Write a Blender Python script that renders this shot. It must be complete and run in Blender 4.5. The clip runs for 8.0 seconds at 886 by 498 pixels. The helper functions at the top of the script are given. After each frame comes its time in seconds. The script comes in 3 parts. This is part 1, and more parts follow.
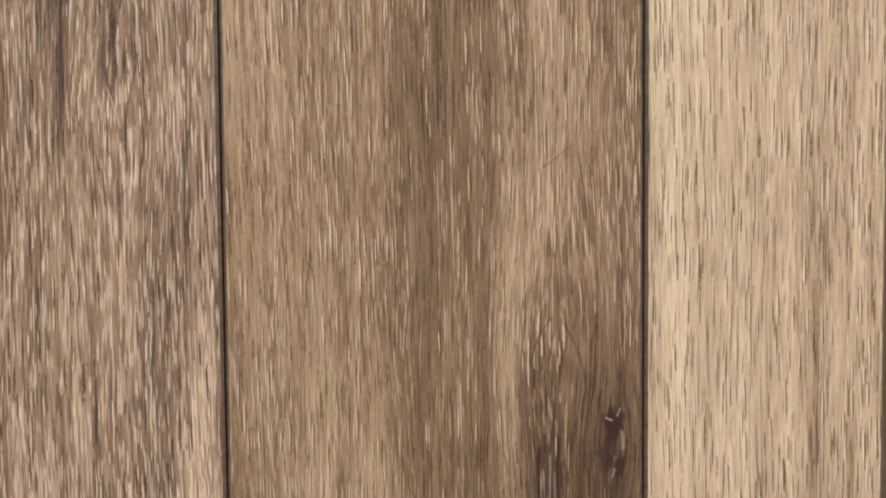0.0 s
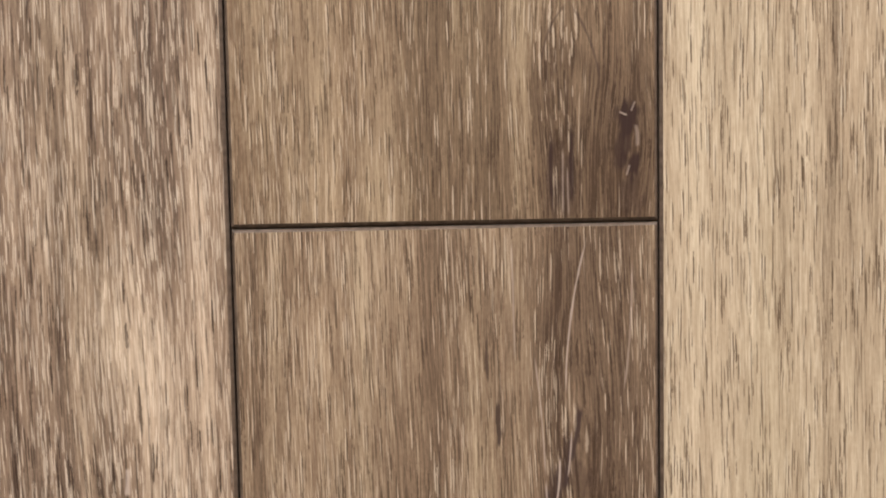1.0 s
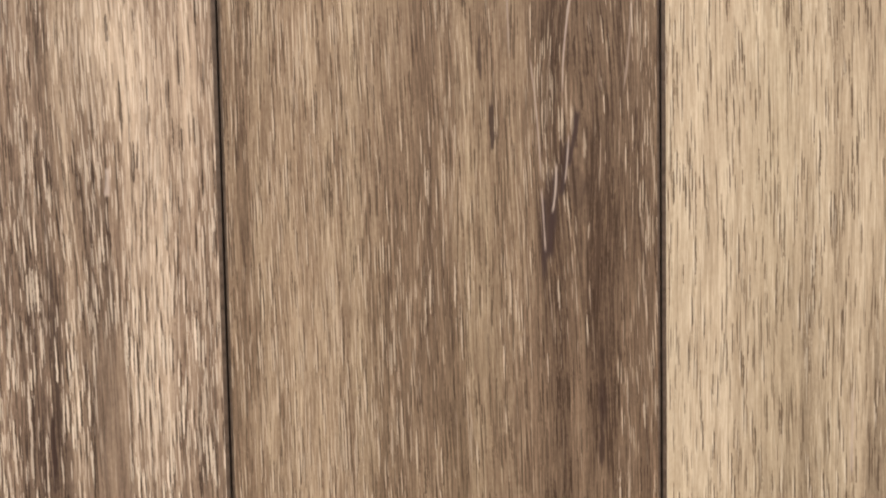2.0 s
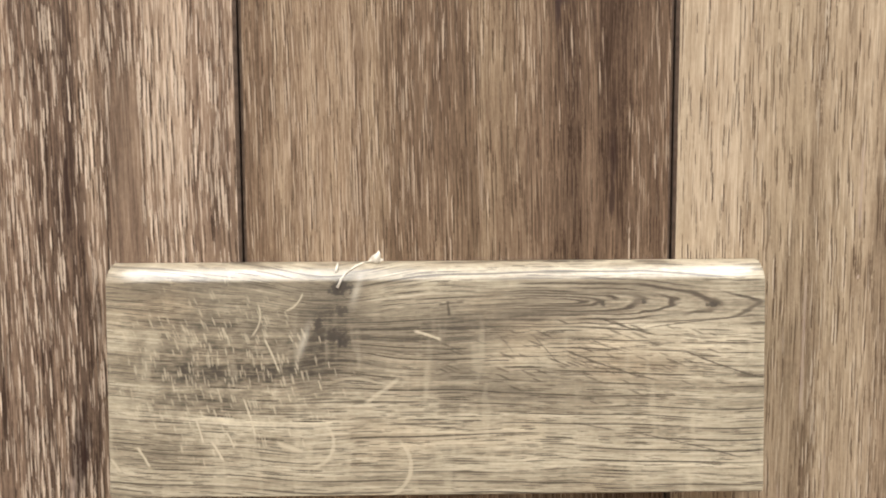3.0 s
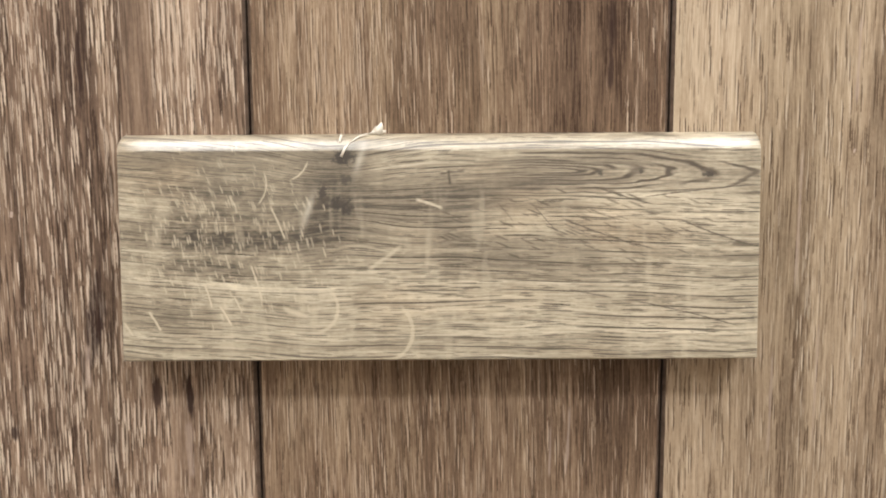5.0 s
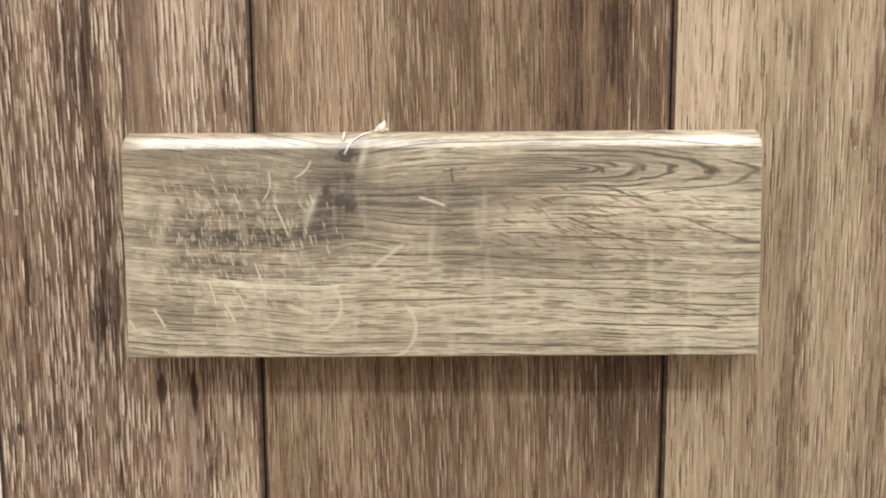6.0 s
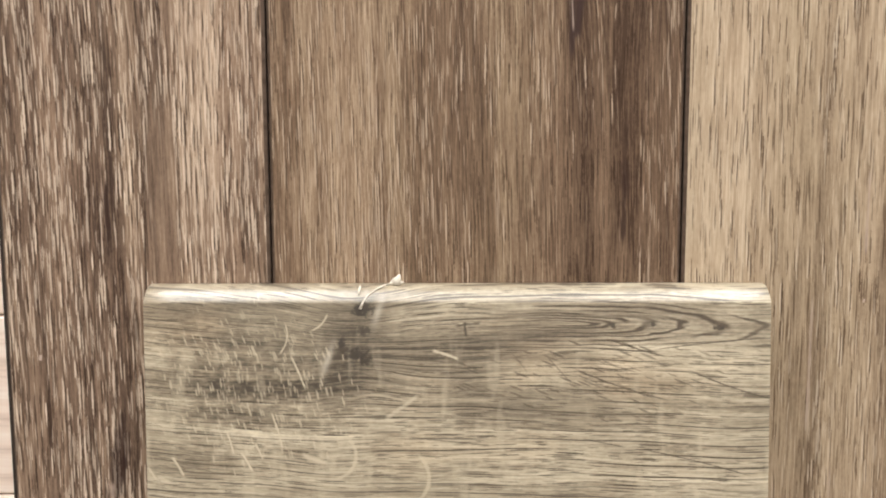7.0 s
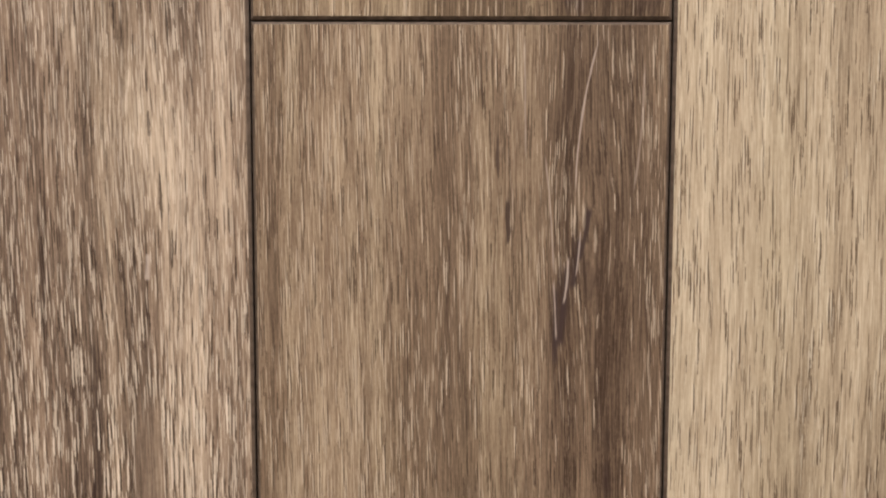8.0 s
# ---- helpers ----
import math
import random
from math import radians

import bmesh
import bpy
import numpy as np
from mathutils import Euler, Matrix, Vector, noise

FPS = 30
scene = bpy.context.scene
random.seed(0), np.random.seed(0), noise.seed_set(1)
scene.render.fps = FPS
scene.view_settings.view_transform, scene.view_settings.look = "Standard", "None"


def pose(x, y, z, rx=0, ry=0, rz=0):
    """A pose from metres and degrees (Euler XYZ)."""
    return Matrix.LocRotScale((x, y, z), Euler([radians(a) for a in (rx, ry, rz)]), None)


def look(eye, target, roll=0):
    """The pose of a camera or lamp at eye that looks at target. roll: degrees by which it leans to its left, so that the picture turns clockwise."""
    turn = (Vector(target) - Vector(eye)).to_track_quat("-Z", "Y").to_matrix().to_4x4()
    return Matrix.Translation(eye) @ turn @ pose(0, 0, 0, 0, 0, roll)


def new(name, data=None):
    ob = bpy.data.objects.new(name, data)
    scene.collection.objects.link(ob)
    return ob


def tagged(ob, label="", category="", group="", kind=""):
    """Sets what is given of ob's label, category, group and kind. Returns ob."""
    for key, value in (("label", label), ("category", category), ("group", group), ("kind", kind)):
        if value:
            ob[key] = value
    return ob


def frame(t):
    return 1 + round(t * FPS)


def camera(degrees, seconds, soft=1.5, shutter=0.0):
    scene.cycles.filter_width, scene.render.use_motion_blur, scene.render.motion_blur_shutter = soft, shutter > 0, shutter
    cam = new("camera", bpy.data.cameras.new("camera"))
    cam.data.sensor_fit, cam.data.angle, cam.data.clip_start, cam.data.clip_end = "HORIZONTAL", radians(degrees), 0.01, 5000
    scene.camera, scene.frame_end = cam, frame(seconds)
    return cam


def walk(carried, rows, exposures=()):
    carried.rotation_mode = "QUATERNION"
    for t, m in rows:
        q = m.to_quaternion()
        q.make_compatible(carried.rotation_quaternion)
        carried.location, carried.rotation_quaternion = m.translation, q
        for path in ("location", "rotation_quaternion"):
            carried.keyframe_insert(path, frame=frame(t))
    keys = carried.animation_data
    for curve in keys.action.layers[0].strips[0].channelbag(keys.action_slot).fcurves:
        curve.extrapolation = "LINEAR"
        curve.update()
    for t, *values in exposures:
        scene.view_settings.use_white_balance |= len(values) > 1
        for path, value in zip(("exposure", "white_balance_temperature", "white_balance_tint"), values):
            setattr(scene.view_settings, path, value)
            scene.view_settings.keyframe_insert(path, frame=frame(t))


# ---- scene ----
cam = camera(57.5, 8.0, 2.0)
# seconds, eye, target, roll
PATH = [
    (0.0, (-0.0051, -0.3439, 1.5343), (0.0075, 0.1555, 1.5129), -0.48),
    (0.5, (-0.0108, -0.3412, 1.4587), (0.0025, 0.1582, 1.4366), -0.65),
    (1.0, (-0.0149, -0.3378, 1.4093), (0.0045, 0.1610, 1.3806), -1.04),
    (1.5, (-0.0143, -0.3329, 1.3414), (0.0019, 0.1660, 1.3140), -0.90),
    (2.0, (-0.0060, -0.3308, 1.2823), (0.0027, 0.1685, 1.2561), -1.03),
    (2.2, (-0.0079, -0.3280, 1.2629), (-0.0007, 0.1710, 1.2319), -1.07),
    (3.3, (-0.0115, -0.3432, 1.1718), (-0.0048, 0.1545, 1.1242), 0.02),
    (3.5, (-0.0113, -0.3465, 1.1637), (-0.0067, 0.1510, 1.1141), 0.09),
    (4.0, (-0.0063, -0.3517, 1.1460), (-0.0060, 0.1458, 1.0961), 0.23),
    (4.5, (-0.0055, -0.3502, 1.1460), (-0.0071, 0.1468, 1.0919), -0.25),
    (6.0, (-0.0066, -0.3521, 1.1468), (-0.0091, 0.1442, 1.0863), -0.32),
    (6.5, (-0.0028, -0.3533, 1.1667), (-0.0088, 0.1433, 1.1082), -0.30),
    (7.0, (-0.0069, -0.3526, 1.2049), (-0.0169, 0.1448, 1.1554), -0.20),
    (7.5, (-0.0031, -0.3476, 1.2694), (-0.0112, 0.1499, 1.2200), -0.22),
    (8.0, (-0.0056, -0.3488, 1.3280), (-0.0083, 0.1499, 1.2918), 0.11),
]
walk(cam, [(t, look(eye, target, roll)) for t, eye, target, roll in PATH],
     [(0.0, -0.05), (0.5, -0.12), (1.0, 0.0), (1.5, 0.10), (2.2, 0.10), (3.3, 0.0), (6.5, -0.02), (7.0, -0.07), (8.0, -0.12)])

# ---- light: a shop hall with rows of ceiling panels ----
world = bpy.data.worlds.new("world")
world.use_nodes = True
world.node_tree.nodes["Background"].inputs["Color"].default_value = (1.0, 0.97, 0.93, 1)
world.node_tree.nodes["Background"].inputs["Strength"].default_value = 0.05
scene.world = world
CEILING = 3.6
LAMPS = [  # x, y, length, width, watts
    # unseen row over the board, added to brighten the moulding's rounded top
    (-1.00, -0.08, 1.5, 0.40, 26.0),
    (1.45, -0.08, 1.5, 0.40, 26.0),
    (-1.00, -0.80, 1.5, 0.60, 35.0),
    (1.45, -0.80, 1.5, 0.60, 35.0),
    (-1.00, -1.95, 1.5, 0.40, 47.0),
    (1.45, -1.95, 1.5, 0.40, 47.0),
    # unseen weak row at the far end, added as fill
    (-1.00, -3.10, 1.5, 0.40, 12.0),
    (1.45, -3.10, 1.5, 0.40, 12.0),
]
LAMP_COLOUR = (1.0, 0.996, 0.978)


# ---- node helper ----
class Val:
    """A socket with arithmetic."""

    def __init__(self, nt, sock):
        self.nt, self.sock = nt, sock

    def _op(self, op, *args):
        node = self.nt.nodes.new("ShaderNodeMath")
        node.operation = op
        for slot, a in zip(node.inputs, args):
            if isinstance(a, Val):
                self.nt.links.new(a.sock, slot)
            else:
                slot.default_value = a
        return Val(self.nt, node.outputs[0])

    def __add__(self, o):
        return self._op("ADD", self, o)

    def __radd__(self, o):
        return self._op("ADD", o, self)

    def __sub__(self, o):
        return self._op("SUBTRACT", self, o)

    def __rsub__(self, o):
        return self._op("SUBTRACT", o, self)

    def __mul__(self, o):
        return self._op("MULTIPLY", self, o)

    def __rmul__(self, o):
        return self._op("MULTIPLY", o, self)

    def __truediv__(self, o):
        return self._op("DIVIDE", self, o)

    def abs(self):
        return self._op("ABSOLUTE", self)

    def sqrt(self):
        return self._op("SQRT", self)

    def sin(self):
        return self._op("SINE", self)

    def bell(self):
        """exp(-v), for v a square."""
        return self._op("POWER", 2.71828, self * -1.0)

    def at_least(self, o):
        return self._op("MAXIMUM", self, o)

    def at_most(self, o):
        return self._op("MINIMUM", self, o)

    def step(self, lo, hi):
        """0 below lo, 1 above hi, smooth between; falling when lo > hi."""
        if lo > hi:
            return 1.0 - self.step(hi, lo)
        node = self.nt.nodes.new("ShaderNodeMapRange")
        node.interpolation_type = "SMOOTHSTEP"
        self.nt.links.new(self.sock, node.inputs["Value"])
        node.inputs["From Min"].default_value, node.inputs["From Max"].default_value = lo, hi
        return Val(self.nt, node.outputs["Result"])


def make_group(name, names, build):
    """A node group of float sockets: build gets the inputs and gives the output."""
    tree = bpy.data.node_groups.new(name, "ShaderNodeTree")
    for n in names:
        tree.interface.new_socket(name=n, in_out="INPUT", socket_type="NodeSocketFloat")
    tree.interface.new_socket(name="result", in_out="OUTPUT", socket_type="NodeSocketFloat")
    ins, outs = tree.nodes.new("NodeGroupInput"), tree.nodes.new("NodeGroupOutput")
    result = build(*(Val(tree, ins.outputs[i]) for i in range(len(names))))
    tree.links.new(result.sock, outs.inputs[0])
    return tree


def blob_nodes(x, z, cx, cz, rx, rz):
    ex, ez = (x - cx) / rx, (z - cz) / rz
    return (ex * ex + ez * ez).bell()


def spot_nodes(x, z, rag, cx, cz, rx, rz):
    ex, ez = (x - cx) / rx, (z - cz) / rz
    return (1.0 - (ex * ex + ez * ez).sqrt() + rag).step(-0.10, 0.50)


def stroke_nodes(x, z, rag, x0, z0, ux, uz, length, bow, half):
    t = ((x - x0) * ux + (z - z0) * uz) / length
    n = (z - z0) * ux - (x - x0) * uz - (t - t * t) * bow
    return (n.abs() / half + rag).step(1.0, 0.2) * t.step(0.0, 0.15) * t.step(1.0, 0.85)


BLOB = make_group("blob", ("x", "z", "cx", "cz", "rx", "rz"), blob_nodes)
SPOT = make_group("spot", ("x", "z", "rag", "cx", "cz", "rx", "rz"), spot_nodes)
STROKE = make_group("stroke", ("x", "z", "rag", "x0", "z0", "ux", "uz", "length", "bow", "half"), stroke_nodes)


class Paint:
    """A node material under construction."""

    def __init__(self, name):
        self.mat = bpy.data.materials.new(name)
        self.mat.use_nodes = True
        self.nt = self.mat.node_tree
        self.shader = self.nt.nodes["Principled BSDF"]
        self.coord = self.nt.nodes.new("ShaderNodeTexCoord")
        split = self.nt.nodes.new("ShaderNodeSeparateXYZ")
        self.nt.links.new(self.coord.outputs["Object"], split.inputs[0])
        self.x, self.y, self.z = (Val(self.nt, s) for s in split.outputs)

    def vec(self, *axes):
        node = self.nt.nodes.new("ShaderNodeCombineXYZ")
        for slot, a in zip(node.inputs, axes):
            if isinstance(a, Val):
                self.nt.links.new(a.sock, slot)
            else:
                slot.default_value = a
        return node.outputs[0]

    def noise(self, a, b, c=0.0, detail=0.0, rough=0.5):
        """Noise about 0, most of it within -0.5 to 0.5."""
        node = self.nt.nodes.new("ShaderNodeTexNoise")
        self.nt.links.new(self.vec(a, b, c), node.inputs["Vector"])
        node.inputs["Scale"].default_value = 1.0
        node.inputs["Detail"].default_value, node.inputs["Roughness"].default_value = detail, rough
        return (Val(self.nt, node.outputs["Fac"]) - 0.5) * 1.6

    def dashes(self, narrow, along, seed, share, size, rag=0.0):
        """Separate tapered dashes, each in a cell of a stretched pattern; a share of the cells has one."""
        node = self.nt.nodes.new("ShaderNodeTexVoronoi")
        node.voronoi_dimensions = "2D"
        self.nt.links.new(self.vec(narrow + seed * 7.31, along + seed * 3.17), node.inputs["Vector"])
        node.inputs["Scale"].default_value = 1.0
        split = self.nt.nodes.new("ShaderNodeSeparateColor")
        self.nt.links.new(node.outputs["Color"], split.inputs[0])
        one, two, three = (Val(self.nt, o) for o in split.outputs)
        reach = Val(self.nt, node.outputs["Distance"]) / ((two * 0.8 + 0.6) * size)
        return (reach + rag).step(1.0, 0.55) * (share - one).step(0.0, 0.06) * (three * 0.5 + 0.5)

    def use(self, tree, *values):
        node = self.nt.nodes.new("ShaderNodeGroup")
        node.node_tree = tree
        for slot, v in zip(node.inputs, values):
            if isinstance(v, Val):
                self.nt.links.new(v.sock, slot)
            else:
                slot.default_value = v
        return Val(self.nt, node.outputs[0])

    def blob(self, cx, cz, rx, rz, x=None):
        """A soft field round a point."""
        return self.use(BLOB, x or self.x, self.z, cx, cz, rx, rz)

    def spot(self, cx, cz, rx, rz, rag):
        """A ragged spot."""
        return self.use(SPOT, self.x, self.z, rag, cx, cz, rx, rz)

    def stroke(self, x0, z0, x1, z1, bow, half, rag):
        """A drawn-out mark between two points, tapering to both ends; bow: how far it swings to the left of its way."""
        length = math.hypot(x1 - x0, z1 - z0)
        return self.use(STROKE, self.x, self.z, rag, x0, z0, (x1 - x0) / length, (z1 - z0) / length, length, bow, half)

    def ramp(self, value, stops):
        node = self.nt.nodes.new("ShaderNodeValToRGB")
        while len(node.color_ramp.elements) < len(stops):
            node.color_ramp.elements.new(0.5)
        for el, (at, colour) in zip(node.color_ramp.elements, stops):
            el.position, el.color = at, (*colour, 1)
        self.nt.links.new(value.sock, node.inputs[0])
        return node.outputs[0]

    def mix(self, amount, one, two, mode="MIX"):
        node = self.nt.nodes.new("ShaderNodeMix")
        node.data_type, node.blend_type = "RGBA", mode
        for slot, a in ((node.inputs[0], amount), (node.inputs[6], one), (node.inputs[7], two)):
            if isinstance(a, Val):
                self.nt.links.new(a.sock, slot)
            elif isinstance(a, tuple):
                slot.default_value = (*a, 1)
            elif isinstance(a, float):
                slot.default_value = a
            else:
                self.nt.links.new(a, slot)
        return node.outputs[2]

    def finish(self, colour, rough, height=None, distance=0.0003, strength=1.0, specular=0.5):
        s = self.shader.inputs
        if isinstance(colour, tuple):
            s["Base Color"].default_value = (*colour, 1)
        else:
            self.nt.links.new(colour, s["Base Color"])
        if isinstance(rough, Val):
            self.nt.links.new(rough.sock, s["Roughness"])
        else:
            s["Roughness"].default_value = rough
        s["Specular IOR Level"].default_value = specular
        if height is not None:
            bump = self.nt.nodes.new("ShaderNodeBump")
            bump.inputs["Distance"].default_value = distance
            bump.inputs["Strength"].default_value = strength
            self.nt.links.new(height.sock, bump.inputs["Height"])
            self.nt.links.new(bump.outputs[0], s["Normal"])
        return self.mat


# ---- materials ----
def oak(name, seed, tones, mixes, grain, dark, light, bends=(), streaks=(), knots=(), lines=(), arches=(), plains=(), dense=(), zone=None,
        pale=(0.66, 0.52, 0.39), hue=0.5):
    """Printed and embossed oak, its grain along z.
    tones: dark, middle, light. mixes: weights of broad, strand, fibre and hair.
    grain: dashes to the metre across and along, and how far a painted furrow shade lies beside its lit lip.
    dark, light: share and strength of the dashes.
    bends: x, z, half width, half height, push. streaks: x, half width, low z, high z, amount.
    knots: x, z, half width, half height, strength. lines: x and z of both ends, bow, half width, amount.
    arches: x, z, half width, half height, tightness, spacing, amount. plains: x, half width, low z, high z.
    dense: x, z, half width, half height, more pale dashes. zone: high z, low z, share of dashes above."""
    p = Paint(name)
    x, z = p.x, p.z
    xw = x + p.noise(x * 5, z * 1.7, seed) * 0.010 + p.noise(x * 30, z * 8, seed + 1) * 0.0018 + p.noise(x * 420, z * 130, seed + 9) * 0.00022
    for bx, bz, rx, rz, push in bends:
        xw = xw - (x - bx) * p.blob(bx, bz, rx, rz) * (push / rx)
    across, along, off = grain
    broad = p.noise(xw * 17, z * 1.2, seed + 2, 2.0)
    strand = p.noise(xw * 130, z * 4.5, seed + 3, 2.0, 0.6)
    fibre = p.noise(xw * across * 1.1, z * along * 0.6, seed + 4, 2.0, 0.65)
    hair = p.noise(xw * across * 2.6, z * along * 1.6, seed + 5, 1.0, 0.6)
    speck = p.noise(x * 1100, z * 380, seed + 8, 2.0, 0.6)
    tone = 0.5 + broad * mixes[0] + strand * mixes[1] + fibre * mixes[2] + hair * mixes[3] + speck * 0.22
    more = p.noise(xw * 80, z * 8, seed + 11, 2.0) * 0.75
    for sx, w, lo, hi, amount in streaks:
        d = (xw - sx) / w
        m = (d * d).bell() * z.step(lo - 0.035, lo + 0.035) * z.step(hi + 0.035, hi - 0.035)
        tone = tone + m * amount
        more = more + m * (amount * 0.5)
    for ax, az, rx, rz, tight, spacing, amount in arches:
        q = (z + (x - ax) * (x - ax) * tight + p.noise(x * 60, z * 30, seed + 6, 1.0) * 0.012) * (6.2832 / spacing)
        tone = tone + (q.sin() * 0.5 + 0.5).step(0.45, 1.0) * p.blob(ax, az, rx, rz) * amount
    for cx, cz, rx, rz, amount in dense:
        more = more + p.blob(cx, cz, rx, rz) * amount
    colour = p.ramp(tone, [(0.0, tones[0]), (0.5, tones[1]), (1.0, tones[2])])
    shift = p.noise(xw * 24, z * 3.0, seed + 7, 2.0)
    colour = p.mix((shift * hue + 0.05).step(0.0, 0.5), colour, (1.04, 0.98, 0.96), "MULTIPLY")
    colour = p.mix((shift * -hue + 0.05).step(0.0, 0.5), colour, (0.96, 1.0, 0.94), "MULTIPLY")
    # dashes: a pale fleck whose lip light and furrow shade, as of embossing, are put into the colour; loose pores, fine
    # pale ticks, drawn-out lines
    edge = speck * 0.9
    fm = p.dashes(xw * across, z * along, seed, more + light[0], 0.38, edge) * light[1]
    om = p.dashes((xw - off) * across, z * along, seed, more + light[0], 0.42, edge) * dark[1]
    pore = p.dashes(xw * across * 1.25, z * along * 1.15, seed + 5, dark[0] - more * 0.5, 0.40, edge) * dark[1]
    tick = p.dashes(xw * across * 1.9, z * along * 1.9, seed + 9, more + light[0] * 0.8, 0.42, edge) * light[1] * 0.7
    line = p.noise(xw * across * 1.2, z * along * 0.45, seed + 10, 2.0, 0.6)
    pore = pore.at_least((line - more * 0.15).step(0.15, 0.27) * dark[1] * 0.8)
    tick = tick.at_least((line * -1.0 + more * 0.2).step(0.17, 0.32) * light[1] * 0.6)
    if zone:
        share = z.step(zone[1], zone[0]) * (1.0 - zone[2]) + zone[2]
        fm, om = fm * share, om * share
    fm, om = fm.at_least(tick) * (1.0 - pore * 0.7), om.at_least(pore)
    for px, w, lo, hi in plains:
        d = (xw - px) / w
        keep = 1.0 - (d * d).bell().step(0.15, 0.6) * z.step(lo - 0.02, lo + 0.02) * z.step(hi + 0.02, hi - 0.02) * 0.94
        fm, om = fm * keep, om * keep
    colour = p.mix(om, colour, (0.50 * tones[0][0], 0.42 * tones[0][1], 0.38 * tones[0][2]))
    colour = p.mix(fm, colour, pale)
    rag = p.noise(xw * 300, z * 60, seed + 14, 2.0, 0.6) * 1.7
    for kx, kz, rx, rz, strength in knots:
        colour = p.mix(p.spot(kx, kz, rx, rz, rag) * strength, colour, (0.034, 0.018, 0.015))
    for x0, z0, x1, z1, bow, w, amount in lines:
        m = p.stroke(x0, z0, x1, z1, -bow if z1 > z0 else bow, w, rag * 0.55) * abs(amount)
        colour = p.mix(m, colour, (0.46, 0.36, 0.30) if amount > 0 else (0.050, 0.030, 0.026))
    height = fibre * 0.4 + hair * 0.3 + fm * 0.6 - om * 0.8
    return p.finish(colour, 0.62 + fibre * 0.14, height, 0.00022, 0.6, 0.10)


WOOD_UPPER = oak(
    "oak_upper", 3.0, ((0.064, 0.038, 0.024), (0.182, 0.122, 0.078), (0.375, 0.279, 0.185)), (0.60, 0.60, 0.60, 0.30), (860, 50, 0.0005), (0.36, 0.72), (0.26, 0.58),
    bends=((0.052, 1.475, 0.020, 0.055, 0.009), (0.077, 1.434, 0.010, 0.022, 0.006)),
    streaks=((-0.006, 0.017, 1.35, 1.75, -0.26), (0.018, 0.012, 1.36, 1.46, -0.14), (0.058, 0.028, 1.36, 1.47, -0.40), (0.058, 0.028, 1.50, 1.75, 0.10), (-0.060, 0.026, 1.35, 1.75, 0.05), (0.030, 0.008, 1.40, 1.56, 0.18), (0.052, 0.006, 1.45, 1.47, 0.30),
             (0.080, 0.008, 1.50, 1.70, -0.08)),
    knots=((0.0765, 1.444, 0.0060, 0.0080, 0.92), (0.0785, 1.424, 0.0036, 0.0075, 0.95), (0.0750, 1.434, 0.0044, 0.0160, 0.72), (0.0465, 1.420, 0.0060, 0.016, 0.36),
           (0.0500, 1.412, 0.0060, 0.012, 0.32), (0.0440, 1.424, 0.0010, 0.014, 0.9), (0.0530, 1.424, 0.0010, 0.016, 0.9), (0.078, 1.412, 0.0060, 0.010, 0.4)),
    lines=((0.0808, 1.431, 0.0800, 1.441, 0.002, 0.0012, 0.28), (0.0665, 1.515, 0.0605, 1.564, 0.004, 0.0007, -0.50), (0.0440, 1.552, 0.0600, 1.564, 0.0, 0.0006, -0.40),
           (0.0780, 1.446, 0.0800, 1.4505, 0.0, 0.0006, 0.35), (0.0760, 1.419, 0.0775, 1.424, 0.0, 0.0006, 0.35), (0.0730, 1.446, 0.0765, 1.4445, 0.0, 0.0006, 0.5),
           (0.0405, 1.466, 0.0518, 1.4915, -0.010, 0.0008, -0.50), (0.0650, 1.458, 0.0522, 1.4915, 0.010, 0.0008, -0.55), (0.0490, 1.402, 0.0492, 1.432, 0.0, 0.0006, 0.35),
           (0.0515, 1.402, 0.0510, 1.424, 0.0, 0.0006, 0.35)),
    arches=((0.052, 1.475, 0.018, 0.050, 55.0, 0.034, -0.16),))
